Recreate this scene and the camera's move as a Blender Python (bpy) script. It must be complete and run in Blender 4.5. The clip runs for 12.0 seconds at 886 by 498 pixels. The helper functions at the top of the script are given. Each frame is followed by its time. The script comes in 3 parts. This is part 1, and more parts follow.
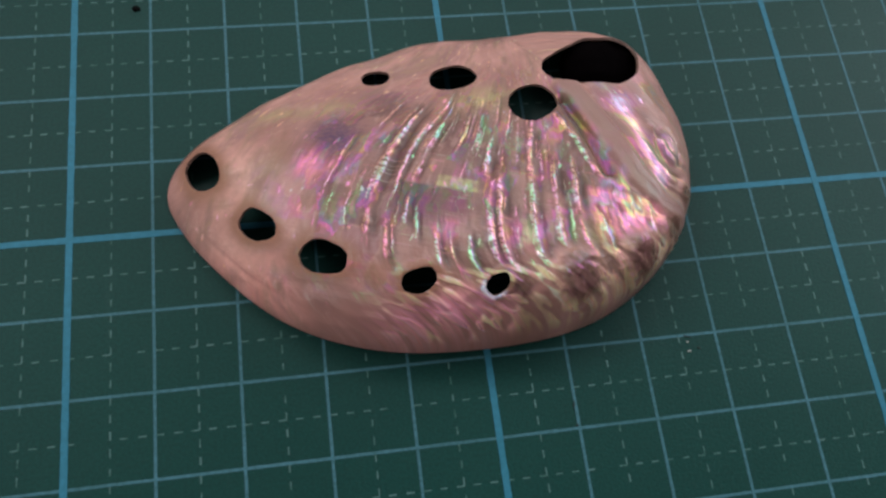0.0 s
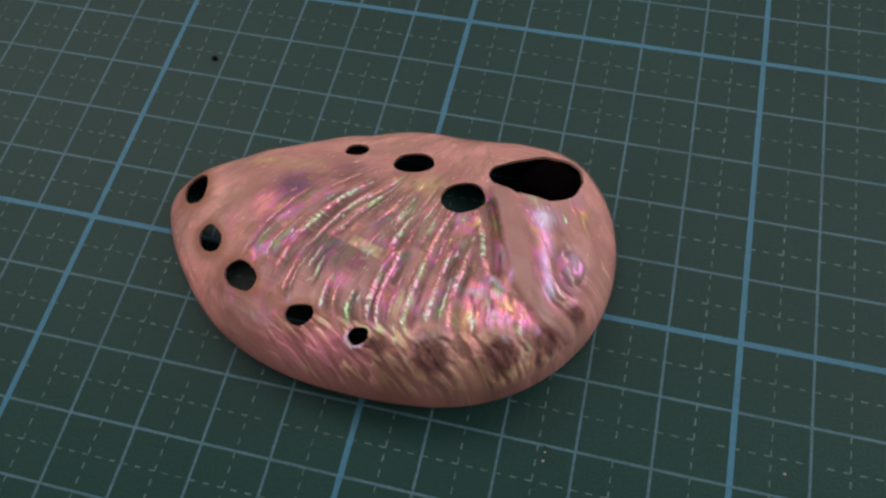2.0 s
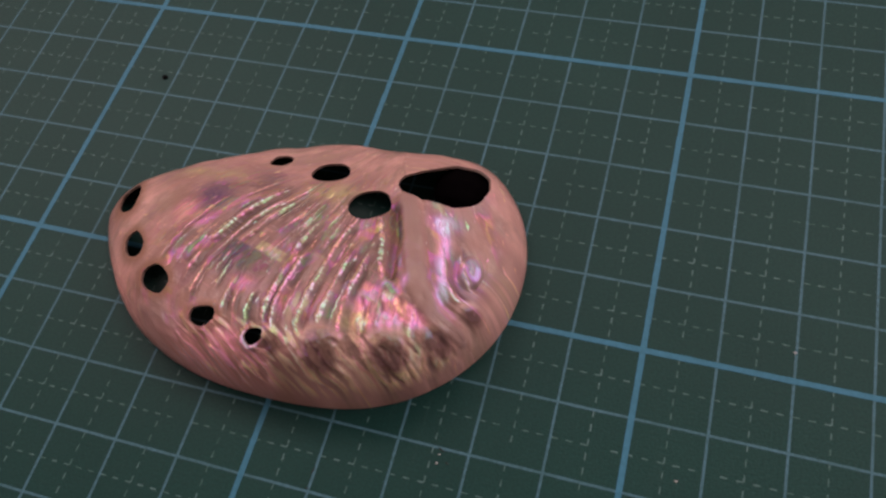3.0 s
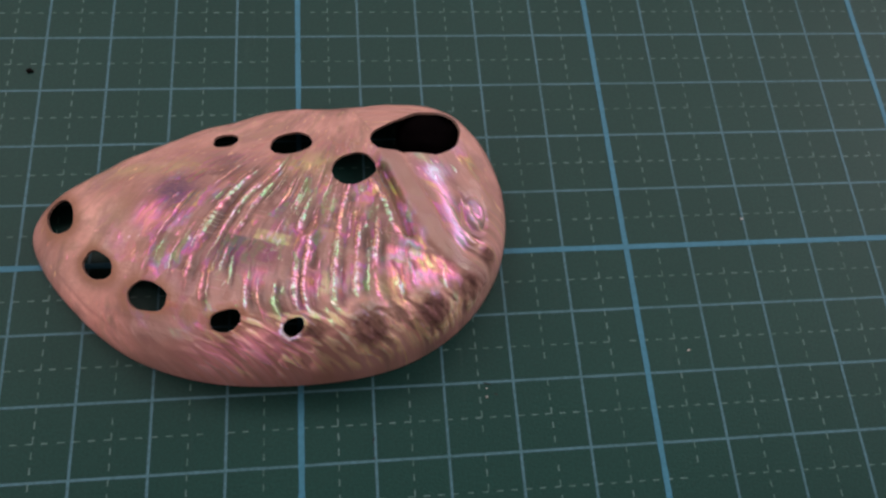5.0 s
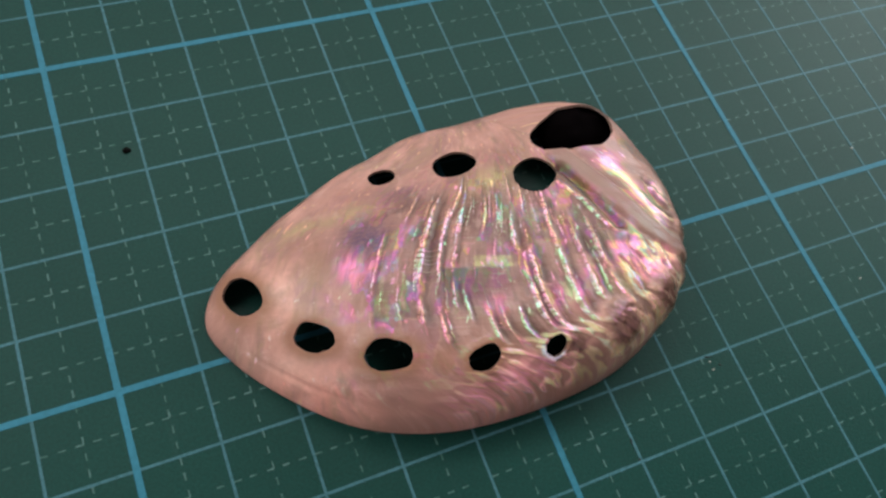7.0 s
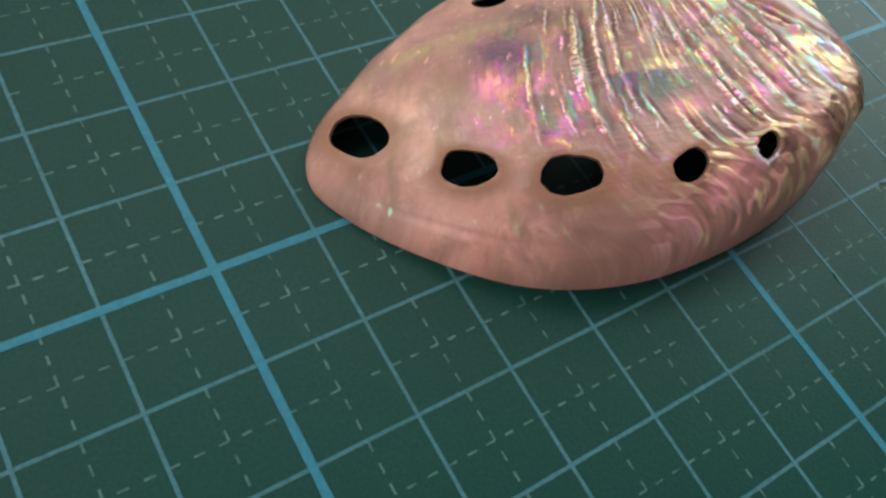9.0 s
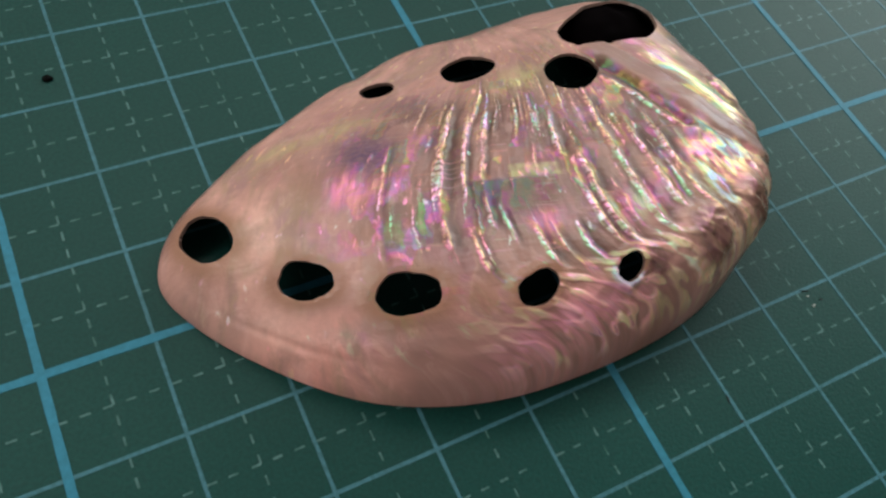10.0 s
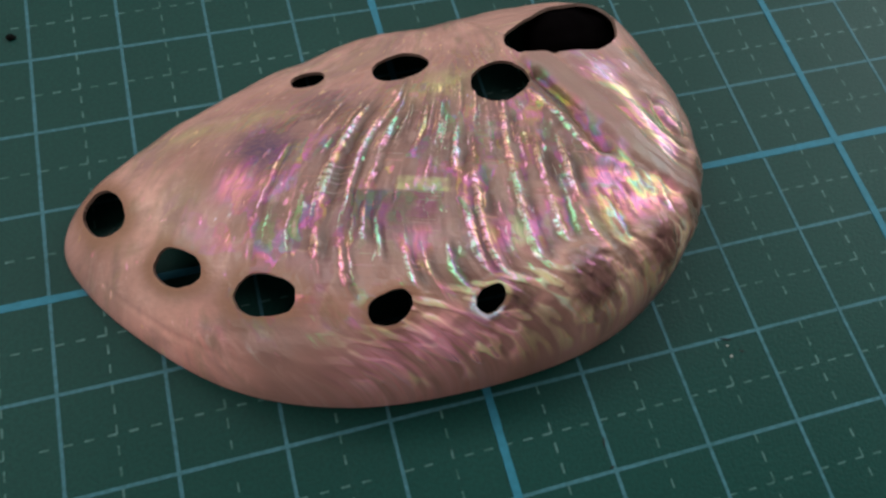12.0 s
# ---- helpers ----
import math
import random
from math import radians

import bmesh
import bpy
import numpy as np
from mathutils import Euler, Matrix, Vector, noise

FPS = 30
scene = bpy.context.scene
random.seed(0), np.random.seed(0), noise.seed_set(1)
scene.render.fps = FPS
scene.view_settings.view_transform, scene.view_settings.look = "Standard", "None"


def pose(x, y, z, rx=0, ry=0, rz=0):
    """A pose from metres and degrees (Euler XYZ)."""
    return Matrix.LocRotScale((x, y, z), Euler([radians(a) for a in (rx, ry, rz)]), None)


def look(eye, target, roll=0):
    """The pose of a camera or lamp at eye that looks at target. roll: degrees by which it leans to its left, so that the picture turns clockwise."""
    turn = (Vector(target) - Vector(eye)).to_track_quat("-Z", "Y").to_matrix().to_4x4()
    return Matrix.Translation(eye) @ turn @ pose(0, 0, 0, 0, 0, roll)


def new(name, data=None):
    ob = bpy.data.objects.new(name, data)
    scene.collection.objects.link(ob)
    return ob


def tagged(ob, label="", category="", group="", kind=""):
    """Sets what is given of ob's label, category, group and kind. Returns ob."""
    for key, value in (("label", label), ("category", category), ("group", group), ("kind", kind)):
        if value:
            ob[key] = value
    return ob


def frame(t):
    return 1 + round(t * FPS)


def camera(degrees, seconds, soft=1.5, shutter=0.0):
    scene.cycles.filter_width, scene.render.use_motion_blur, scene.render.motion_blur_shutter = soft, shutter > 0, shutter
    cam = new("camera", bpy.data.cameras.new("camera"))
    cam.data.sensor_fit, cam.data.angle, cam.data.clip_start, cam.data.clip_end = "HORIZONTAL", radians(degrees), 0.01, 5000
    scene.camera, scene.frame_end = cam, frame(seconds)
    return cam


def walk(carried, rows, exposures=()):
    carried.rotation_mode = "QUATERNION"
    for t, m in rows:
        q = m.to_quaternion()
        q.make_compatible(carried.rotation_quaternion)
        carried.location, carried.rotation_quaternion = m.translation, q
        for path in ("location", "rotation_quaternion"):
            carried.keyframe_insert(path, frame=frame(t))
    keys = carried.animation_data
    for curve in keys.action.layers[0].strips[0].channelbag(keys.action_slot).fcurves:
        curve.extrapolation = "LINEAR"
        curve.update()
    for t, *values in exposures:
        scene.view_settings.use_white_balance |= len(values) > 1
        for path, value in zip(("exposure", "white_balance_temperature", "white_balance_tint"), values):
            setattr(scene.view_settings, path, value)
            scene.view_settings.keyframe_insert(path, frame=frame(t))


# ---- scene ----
cam = camera(57.74, 12.0, soft=2.5)
PATH = [
    (0, (0.03208, -0.03903, 0.09757), (0.04625, -0.00541, 0.0), 16.49),
    (0.5, (0.04371, -0.03737, 0.10199), (0.05267, -0.00123, 0.0), 10.46),
    (1, (0.05382, -0.03957, 0.10697), (0.05657, -0.00045, 0.0), 5.17),
    (1.5, (0.06113, -0.04510, 0.11069), (0.05590, 0.00138, 0.0), 1.14),
    (2, (0.07397, -0.04503, 0.10900), (0.05570, 0.00576, 0.0), -7.16),
    (2.5, (0.08599, -0.04167, 0.10656), (0.06222, 0.00773, 0.0), -12.08),
    (3, (0.09611, -0.04380, 0.10802), (0.06807, 0.00969, 0.0), -13.85),
    (3.2, (0.09793, -0.04768, 0.10856), (0.07089, 0.00977, 0.0), -12.43),
    (4.8, (0.06155, -0.04967, 0.11356), (0.06997, 0.00235, 0.0), 7.20),
    (5, (0.05779, -0.04522, 0.11208), (0.07146, 0.00074, 0.0), 13.26),
    (5.5, (0.04508, -0.03654, 0.10672), (0.06867, -0.00130, 0.0), 26.51),
    (6, (0.03330, -0.03222, 0.10658), (0.06211, 0.00230, 0.0), 28.01),
    (6.5, (0.02228, -0.03326, 0.10850), (0.05534, 0.00789, 0.0), 22.49),
    (6.7, (0.01748, -0.03391, 0.10685), (0.05114, 0.00784, 0.0), 21.53),
    (8.3, (-0.00196, -0.02778, 0.07362), (0.03485, -0.00062, 0.0), 26.13),
    (8.5, (-0.00400, -0.02784, 0.07235), (0.03349, -0.00018, 0.0), 25.54),
    (9, (-0.01304, -0.03360, 0.06563), (0.02062, -0.00649, 0.0), 23.95),
    (9.5, (-0.00168, -0.03478, 0.06849), (0.03029, -0.00438, 0.0), 21.14),
    (10, (0.01023, -0.03441, 0.07230), (0.03988, -0.00093, 0.0), 18.20),
    (10.5, (0.01664, -0.03500, 0.07221), (0.04216, -0.00145, 0.0), 16.15),
    (11, (0.02131, -0.03520, 0.07351), (0.04436, -0.00144, 0.0), 15.27),
    (11.5, (0.02844, -0.03518, 0.07577), (0.04829, -0.00123, 0.0), 13.45),
    (12, (0.03369, -0.03679, 0.07772), (0.04983, -0.00342, 0.0), 11.68),
]
walk(cam, [(t, look(eye, target, roll)) for t, eye, target, roll in PATH],
     exposures=((0, -0.05, 6100, 9), (1.0, -0.08, 6450, 15), (1.5, -0.13, 6750, 22), (2.5, -0.17, 7100, 34), (3.2, -0.18, 7100, 34), (5.0, 0.0, 6900, 27), (5.5, 0.10, 6700, 22), (6.5, 0.24, 6400, 9), (8.5, 0.27, 6450, 1), (9.5, 0.20, 6350, 0), (10.5, 0.10, 6250, 0), (12.0, -0.03, 6150, 0)))


# ---- world, window light, exposure ----
world = bpy.data.worlds.new("room_air")
world.use_nodes = True
world.node_tree.nodes["Background"].inputs[0].default_value = (0.55, 0.62, 0.70, 1)
world.node_tree.nodes["Background"].inputs[1].default_value = 0.1
scene.world = world


def area_light(name, eye, target, sx, sy, watts, colour):
    data = bpy.data.lights.new(name, "AREA")
    data.shape, data.size, data.size_y = "RECTANGLE", sx, sy
    data.energy, data.color = watts, colour
    ob = new(name, data)
    ob.matrix_world = look(eye, target)
    return ob


area_light("window_daylight", (1.96, 0.75, 0.95), (0.0, 0.0, 0.2), 1.1, 1.1, 26, (0.96, 0.98, 1.0))
# west window is out of view, added to brighten the shell's left flank
area_light("window_daylight", (-1.56, -0.90, 0.75), (0.0, 0.0, 0.1), 1.1, 1.1, 11, (1.0, 0.96, 0.94))
area_light("ceiling_panel_light", (-1.0, 0.75, 1.62), (-0.85, 0.60, 0), 0.9, 0.9, 23, (1.0, 0.93, 0.90))
area_light("ceiling_panel_light", (1.15, 0.65, 1.62), (1.00, 0.55, 0), 0.8, 0.9, 9, (1.0, 0.95, 0.92))
# unseen strip, added to make the crown flash brighter
area_light("crown_fill_strip", (0.30, 1.05, 1.62), (0.30, 0.95, 0), 1.3, 0.4, 14, (1.0, 0.95, 0.92))



# ---- materials ----
def material(name):
    m = bpy.data.materials.new(name)
    m.use_nodes = True
    return m, m.node_tree.nodes, m.node_tree.links, m.node_tree.nodes["Principled BSDF"]


def node(nodes, kind, **values):
    n = nodes.new(kind)
    for key, value in values.items():
        if key in n.inputs:
            n.inputs[key].default_value = value
    return n


def ramp(nodes, links, source, stops, mode="LINEAR"):
    r = nodes.new("ShaderNodeValToRGB")
    r.color_ramp.interpolation = mode
    while len(r.color_ramp.elements) < len(stops):
        r.color_ramp.elements.new(0.5)
    for e, (p, c) in zip(r.color_ramp.elements, stops):
        e.position = p
        e.color = (c, c, c, 1) if isinstance(c, (int, float)) else (*c, 1)
    links.new(source, r.inputs[0])
    return r.outputs[0]


def mix(nodes, links, fac, a, b, mode="MIX"):
    n = nodes.new("ShaderNodeMix")
    n.data_type, n.blend_type = "RGBA", mode
    for slot, value in ((0, fac), (6, a), (7, b)):
        if isinstance(value, (int, float)):
            n.inputs[slot].default_value = value
        elif isinstance(value, tuple):
            n.inputs[slot].default_value = (*value, 1)
        else:
            links.new(value, n.inputs[slot])
    return n.outputs[2]


def calc(nodes, links, op, a, b=0.0):
    n = nodes.new("ShaderNodeMath")
    n.operation = op
    for slot, value in ((0, a), (1, b)):
        if isinstance(value, (int, float)):
            n.inputs[slot].default_value = value
        else:
            links.new(value, n.inputs[slot])
    return n.outputs[0]


def noise_at(nodes, links, coord, scale, detail=3.0, rough=0.55, stretch=(1, 1, 1), shift=(0, 0, 0), distortion=0.0):
    m = nodes.new("ShaderNodeMapping")
    m.inputs["Scale"].default_value = stretch
    m.inputs["Location"].default_value = shift
    links.new(coord, m.inputs["Vector"])
    n = node(nodes, "ShaderNodeTexNoise", Scale=scale, Detail=detail, Roughness=rough, Distortion=distortion)
    links.new(m.outputs[0], n.inputs["Vector"])
    return n.outputs["Fac"]


def bumped(nodes, links, bsdf, height, strength, distance):
    b = node(nodes, "ShaderNodeBump", Strength=strength, Distance=distance)
    links.new(height, b.inputs["Height"])
    links.new(b.outputs[0], bsdf.inputs["Normal"])
    return b


def plain(name, colour, rough, grain=40.0, spread=0.12, metal=0.0):
    m, nodes, links, bsdf = material(name)
    geo = nodes.new("ShaderNodeNewGeometry")
    n = noise_at(nodes, links, geo.outputs["Position"], grain, 6)
    lo, hi = tuple(c * (1 - spread) for c in colour), tuple(c * (1 + spread) for c in colour)
    links.new(ramp(nodes, links, n, ((0.3, lo), (0.7, hi))), bsdf.inputs["Base Color"])
    bsdf.inputs["Roughness"].default_value, bsdf.inputs["Metallic"].default_value = rough, metal
    bumped(nodes, links, bsdf, n, 0.2, 0.2 / grain)
    return m


def mat_green():
    """Self-healing vinyl: fine pebble grain, faint scuffs and paler rubbed patches."""
    m, nodes, links, bsdf = material("green_vinyl")
    pos = nodes.new("ShaderNodeNewGeometry").outputs["Position"]
    grain = noise_at(nodes, links, pos, 2600, 3, 0.6)
    patch = noise_at(nodes, links, pos, 28, 5, 0.6)
    scuff = noise_at(nodes, links, pos, 300, 4, 0.7, (1, 0.12, 1))
    base = ramp(nodes, links, patch, ((0.25, (0.0046, 0.0355, 0.0300)), (0.75, (0.0070, 0.0470, 0.0390))))
    base = mix(nodes, links, calc(nodes, links, "MULTIPLY", ramp(nodes, links, scuff, ((0.62, 0.0), (0.75, 1.0))), 0.10), base, (0.05, 0.095, 0.09))
    base = mix(nodes, links, calc(nodes, links, "MULTIPLY", ramp(nodes, links, grain, ((0.35, 0.0), (0.65, 1.0))), 0.42), base, (0.003, 0.019, 0.0165))
    links.new(base, bsdf.inputs["Base Color"])
    links.new(ramp(nodes, links, grain, ((0.2, 0.38), (0.8, 0.52))), bsdf.inputs["Roughness"])
    bsdf.inputs["Specular IOR Level"].default_value = 0.13
    bumped(nodes, links, bsdf, grain, 0.4, 0.00012)
    return m


def print_ink(name, colour, thin):
    """Screen-printed line whose ink is rubbed thin in places."""
    m, nodes, links, bsdf = material(name)
    pos = nodes.new("ShaderNodeNewGeometry").outputs["Position"]
    fine = noise_at(nodes, links, pos, 1500, 3, 0.65)
    slow = noise_at(nodes, links, pos, 90, 3, 0.6)
    worn = calc(nodes, links, "MULTIPLY", ramp(nodes, links, fine, ((0.35, 1.0), (0.66, 0.1))), thin)
    worn = calc(nodes, links, "ADD", worn, calc(nodes, links, "MULTIPLY", ramp(nodes, links, slow, ((0.35, 0.5), (0.65, 0.0))), thin))
    links.new(mix(nodes, links, worn, colour, (0.011, 0.048, 0.038)), bsdf.inputs["Base Color"])
    bsdf.inputs["Roughness"].default_value, bsdf.inputs["Specular IOR Level"].default_value = 0.45, 0.12
    bumped(nodes, links, bsdf, fine, 0.25, 0.00008)
    return m


def nacre():
    """Polished mother-of-pearl. u runs across the growth lines, v along the spiral (millimetres)."""
    m, nodes, links, bsdf = material("nacre")
    uv = nodes.new("ShaderNodeUVMap")
    uv.uv_map = "growth"
    co = uv.outputs[0]

    def field(name):
        a = nodes.new("ShaderNodeAttribute")
        a.attribute_name = name
        return a.outputs["Fac"]

    def mul(a, b):
        return calc(nodes, links, "MULTIPLY", a, b)

    def plus(a, b):
        return calc(nodes, links, "ADD", a, b)

    def rise(source, a, b, low=0.0, high=1.0):
        return ramp(nodes, links, source, ((a, low), (b, high)))

    def inverse(a):
        return calc(nodes, links, "SUBTRACT", 1.0, a)

    def over(fac, a, b):
        return mix(nodes, links, fac, a, b)

    stain, streaky, wart, band = field("stain"), field("streaky"), field("wart"), field("band")
    rib, violet, rose, pearl = field("rib"), field("violet"), field("rose"), field("pearl")
    tone, lime, flank, glint_fleck = field("tone"), field("lime"), field("flank"), field("glint_fleck")
    gap_shade, plum, strip = field("gap_shade"), field("plum"), field("strip")
    skirt, flame = field("skirt"), field("flame")
    bend = noise_at(nodes, links, co, 1.0, 2, 0.5, (0.35, 0.35, 1), (2, 8, 0))
    warp = nodes.new("ShaderNodeCombineXYZ")
    links.new(mul(bend, 1.3), warp.inputs[0])
    links.new(mul(bend, 0.9), warp.inputs[1])
    add = nodes.new("ShaderNodeVectorMath")
    links.new(co, add.inputs[0])
    links.new(warp.outputs[0], add.inputs[1])
    wv = add.outputs[0]

    def plates(sx, sy, shift):
        mp = nodes.new("ShaderNodeMapping")
        mp.inputs["Scale"].default_value, mp.inputs["Location"].default_value = (sx, sy, 1), shift
        links.new(wv, mp.inputs["Vector"])
        v = nodes.new("ShaderNodeTexVoronoi")
        v.distance, v.inputs["Scale"].default_value = "CHEBYCHEV", 1.0
        v.feature, v.inputs["Smoothness"].default_value = "SMOOTH_F1", 0.25
        links.new(mp.outputs[0], v.inputs["Vector"])
        split = nodes.new("ShaderNodeSeparateColor")
        links.new(v.outputs["Color"], split.inputs[0])
        return split.outputs, v.outputs["Color"]

    (big, _c), (small, small_c), (chunk, chunk_c) = plates(0.30, 0.20, (0.3, 0.7, 0)), plates(1.30, 0.80, (4.1, 2.3, 0)), plates(0.50, 0.34, (9.3, 1.7, 0))
    line = noise_at(nodes, links, wv, 1.0, 3, 0.6, (0.60, 0.05, 1), distortion=0.3)
    fine = noise_at(nodes, links, wv, 1.0, 3, 0.6, (1.6, 0.20, 1), (7, 3, 0))
    beads = noise_at(nodes, links, co, 1.0, 2, 0.5, (1.3, 2.4, 1), (3, 9, 0))
    cloud = noise_at(nodes, links, co, 1.0, 3, 0.55, (0.14, 0.13, 1), (1, 5, 0))
    hue = noise_at(nodes, links, co, 1.0, 3, 0.6, (0.30, 0.16, 1), (11, 2, 0), 0.6)
    tick = noise_at(nodes, links, co, 1.0, 1, 0.5, (0.10, 2.2, 1), (5, 1, 0))
    spots = noise_at(nodes, links, co, 1.0, 4, 0.65, (0.55, 0.5, 1), (21, 4, 0))
    milky = noise_at(nodes, links, co, 1.0, 4, 0.7, (0.42, 0.30, 1), (33, 14, 0), 0.8)

    spark = noise_at(nodes, links, wv, 1.0, 2, 0.5, (1.1, 0.50, 1), (45, 6, 0))
    worn = noise_at(nodes, links, co, 1.0, 4, 0.6, (0.22, 0.12, 1), (60, 9, 0), 0.5)

    # body colour: rosy at the lip, tan and mauve plates over the crown
    body = ramp(nodes, links, cloud, ((0.32, (0.35, 0.182, 0.155)), (0.50, (0.47, 0.248, 0.208)), (0.68, (0.59, 0.318, 0.268))))
    # salmon flank, its colour also raised to make up for weak front light
    body = over(mul(flank, rise(hue, 0.35, 0.6, 0.45, 1.0)), body, (0.86, 0.345, 0.290))
    body = over(rise(worn, 0.48, 0.60, 0.0, 0.68), body, ramp(nodes, links, hue, ((0.40, (0.24, 0.140, 0.125)), (0.52, (0.29, 0.195, 0.125)), (0.62, (0.27, 0.150, 0.155)))))
    # flame bands of the skirt, coral brightened where little light falls
    body = over(skirt, body, ramp(nodes, links, flame, ((0.10, (0.34, 0.170, 0.145)), (0.36, (0.56, 0.270, 0.225)), (0.50, (0.90, 0.340, 0.310)), (0.64, (0.88, 0.290, 0.420)), (0.80, (0.46, 0.210, 0.240)), (0.95, (0.72, 0.370, 0.290)))))
    plate = ramp(nodes, links, big[0], ((0.10, (0.130, 0.064, 0.062)), (0.40, (0.205, 0.106, 0.092)), (0.70, (0.33, 0.175, 0.145)), (0.95, (0.25, 0.112, 0.122))))
    body = over(mul(streaky, 0.80), body, plate)
    body = over(mul(plum, rise(big[1], 0.2, 0.8, 0.72, 0.95)), body, (0.125, 0.056, 0.055))
    body = over(mul(rise(line, 0.40, 0.48, 1.0, 0.0), mul(streaky, 0.30)), body, (0.18, 0.10, 0.085))
    body = over(mul(rise(spots, 0.48, 0.66, 0.0, 0.34), inverse(mul(flank, 0.7))), body, (0.29, 0.160, 0.142))
    # strip mixes the ribs' relief shade into the brown next to them
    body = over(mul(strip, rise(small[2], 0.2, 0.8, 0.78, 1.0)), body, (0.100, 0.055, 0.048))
    body = over(rise(milky, 0.55, 0.68, 0.0, 0.20), body, (0.74, 0.48, 0.42))
    body = over(mul(mul(flank, inverse(skirt)), rise(milky, 0.44, 0.62, 0.0, 0.5)), body, (0.90, 0.42, 0.365))
    body = over(mul(band, 0.9), body, (0.265, 0.152, 0.132))
    # troughs on the ribs' shadow side: shade painted into the colour
    body = over(mul(gap_shade, 0.85), body, (0.080, 0.043, 0.038))
    # pale growth-rib lamellae: flash painted into the colour, each with its own film thickness
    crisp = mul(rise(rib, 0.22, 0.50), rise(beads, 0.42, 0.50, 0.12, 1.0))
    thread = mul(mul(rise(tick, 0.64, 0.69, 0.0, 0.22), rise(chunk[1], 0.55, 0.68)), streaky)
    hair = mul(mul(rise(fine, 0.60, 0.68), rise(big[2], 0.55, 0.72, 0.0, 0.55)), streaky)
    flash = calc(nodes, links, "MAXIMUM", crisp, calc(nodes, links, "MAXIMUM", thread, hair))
    flash = calc(nodes, links, "MAXIMUM", flash, mul(glint_fleck, rise(fine, 0.40, 0.55, 0.4, 1.0)))
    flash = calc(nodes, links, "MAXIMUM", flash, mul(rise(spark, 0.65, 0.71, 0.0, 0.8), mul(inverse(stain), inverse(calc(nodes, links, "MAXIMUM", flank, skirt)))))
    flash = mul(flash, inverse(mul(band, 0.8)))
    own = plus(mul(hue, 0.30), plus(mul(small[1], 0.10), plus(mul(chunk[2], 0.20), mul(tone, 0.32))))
    # fixed colours stand for iridescent flashes that would shift with the view
    flash_tint = ramp(nodes, links, own, ((0.26, (0.62, 0.26, 0.52)), (0.36, (0.86, 0.32, 0.36)), (0.45, (0.86, 0.50, 0.34)), (0.53, (0.78, 0.70, 0.42)), (0.60, (0.50, 0.72, 0.46)), (0.66, (0.42, 0.68, 0.60)), (0.74, (0.86, 0.42, 0.46)), (0.82, (0.56, 0.42, 0.76))))
    body = over(mul(flash, 0.62), body, flash_tint)
    # violet, rose and lime: partly view-dependent iridescence painted as fixed patches
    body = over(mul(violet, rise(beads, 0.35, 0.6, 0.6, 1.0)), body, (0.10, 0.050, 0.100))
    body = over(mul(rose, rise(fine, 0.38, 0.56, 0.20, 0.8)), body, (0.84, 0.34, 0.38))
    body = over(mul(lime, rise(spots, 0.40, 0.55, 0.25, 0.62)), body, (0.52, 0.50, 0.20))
    # blue-white glint by the band, painted as pale lilac colour
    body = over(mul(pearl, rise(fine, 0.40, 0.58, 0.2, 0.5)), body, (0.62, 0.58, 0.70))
    # brown organic rings at the pores and on the closed ones
    body = over(mul(stain, 0.88), body, (0.255, 0.124, 0.080))
    body = over(mul(wart, 0.90), body, (0.105, 0.053, 0.043))
    # warm flecks: specular glints of the lower flank painted into the colour
    warm = ramp(nodes, links, plus(mul(flank, -0.30), plus(mul(hue, 0.5), mul(small[1], 0.35))), ((0.02, (0.84, 0.34, 0.56)), (0.12, (0.95, 0.38, 0.46)), (0.28, (0.95, 0.50, 0.38)), (0.40, (0.95, 0.82, 0.42)), (0.52, (0.92, 0.50, 0.40)), (0.64, (0.80, 0.86, 0.56))))
    body = over(mul(glint_fleck, 0.55), body, warm)
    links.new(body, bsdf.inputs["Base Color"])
    # interference film over the whole crown, strongest on painted flashes and pearly right end
    flash_area = calc(nodes, links, "MAXIMUM", flash, calc(nodes, links, "MAXIMUM", mul(pearl, 0.9), calc(nodes, links, "MAXIMUM", mul(rose, 0.7), mul(skirt, rise(flame, 0.42, 0.6, 0.0, 0.55)))))
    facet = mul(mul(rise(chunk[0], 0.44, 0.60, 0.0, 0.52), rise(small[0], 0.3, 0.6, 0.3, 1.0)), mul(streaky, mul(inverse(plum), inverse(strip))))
    flash_area = calc(nodes, links, "MAXIMUM", flash_area, facet)
    flash_area = mul(calc(nodes, links, "MINIMUM", flash_area, 1.0), inverse(wart))
    links.new(plus(mul(flash_area, 1.25), 1.55), bsdf.inputs["IOR"])
    links.new(plus(plus(mul(flash_area, 0.45), mul(wart, 0.35)), plus(plus(mul(streaky, 0.04), 0.16), mul(plum, -0.14))), bsdf.inputs["Specular IOR Level"])
    links.new(plus(plus(mul(flash_area, -0.08), mul(wart, -0.12)), rise(fine, 0.3, 0.7, 0.40, 0.32)), bsdf.inputs["Roughness"])
    vary = mul(calc(nodes, links, "SUBTRACT", own, 0.5), plus(mul(streaky, 520.0), 120.0))
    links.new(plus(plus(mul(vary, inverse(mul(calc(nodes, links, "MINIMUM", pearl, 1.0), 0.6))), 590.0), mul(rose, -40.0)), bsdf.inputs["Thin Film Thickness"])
    bsdf.inputs["Thin Film IOR"].default_value = 1.32
    bsdf.inputs["Coat Weight"].default_value, bsdf.inputs["Coat Roughness"].default_value = 0.10, 0.10
    # every lamella lies at its own slight tilt
    normal_now = nodes.new("ShaderNodeNewGeometry").outputs["Normal"]

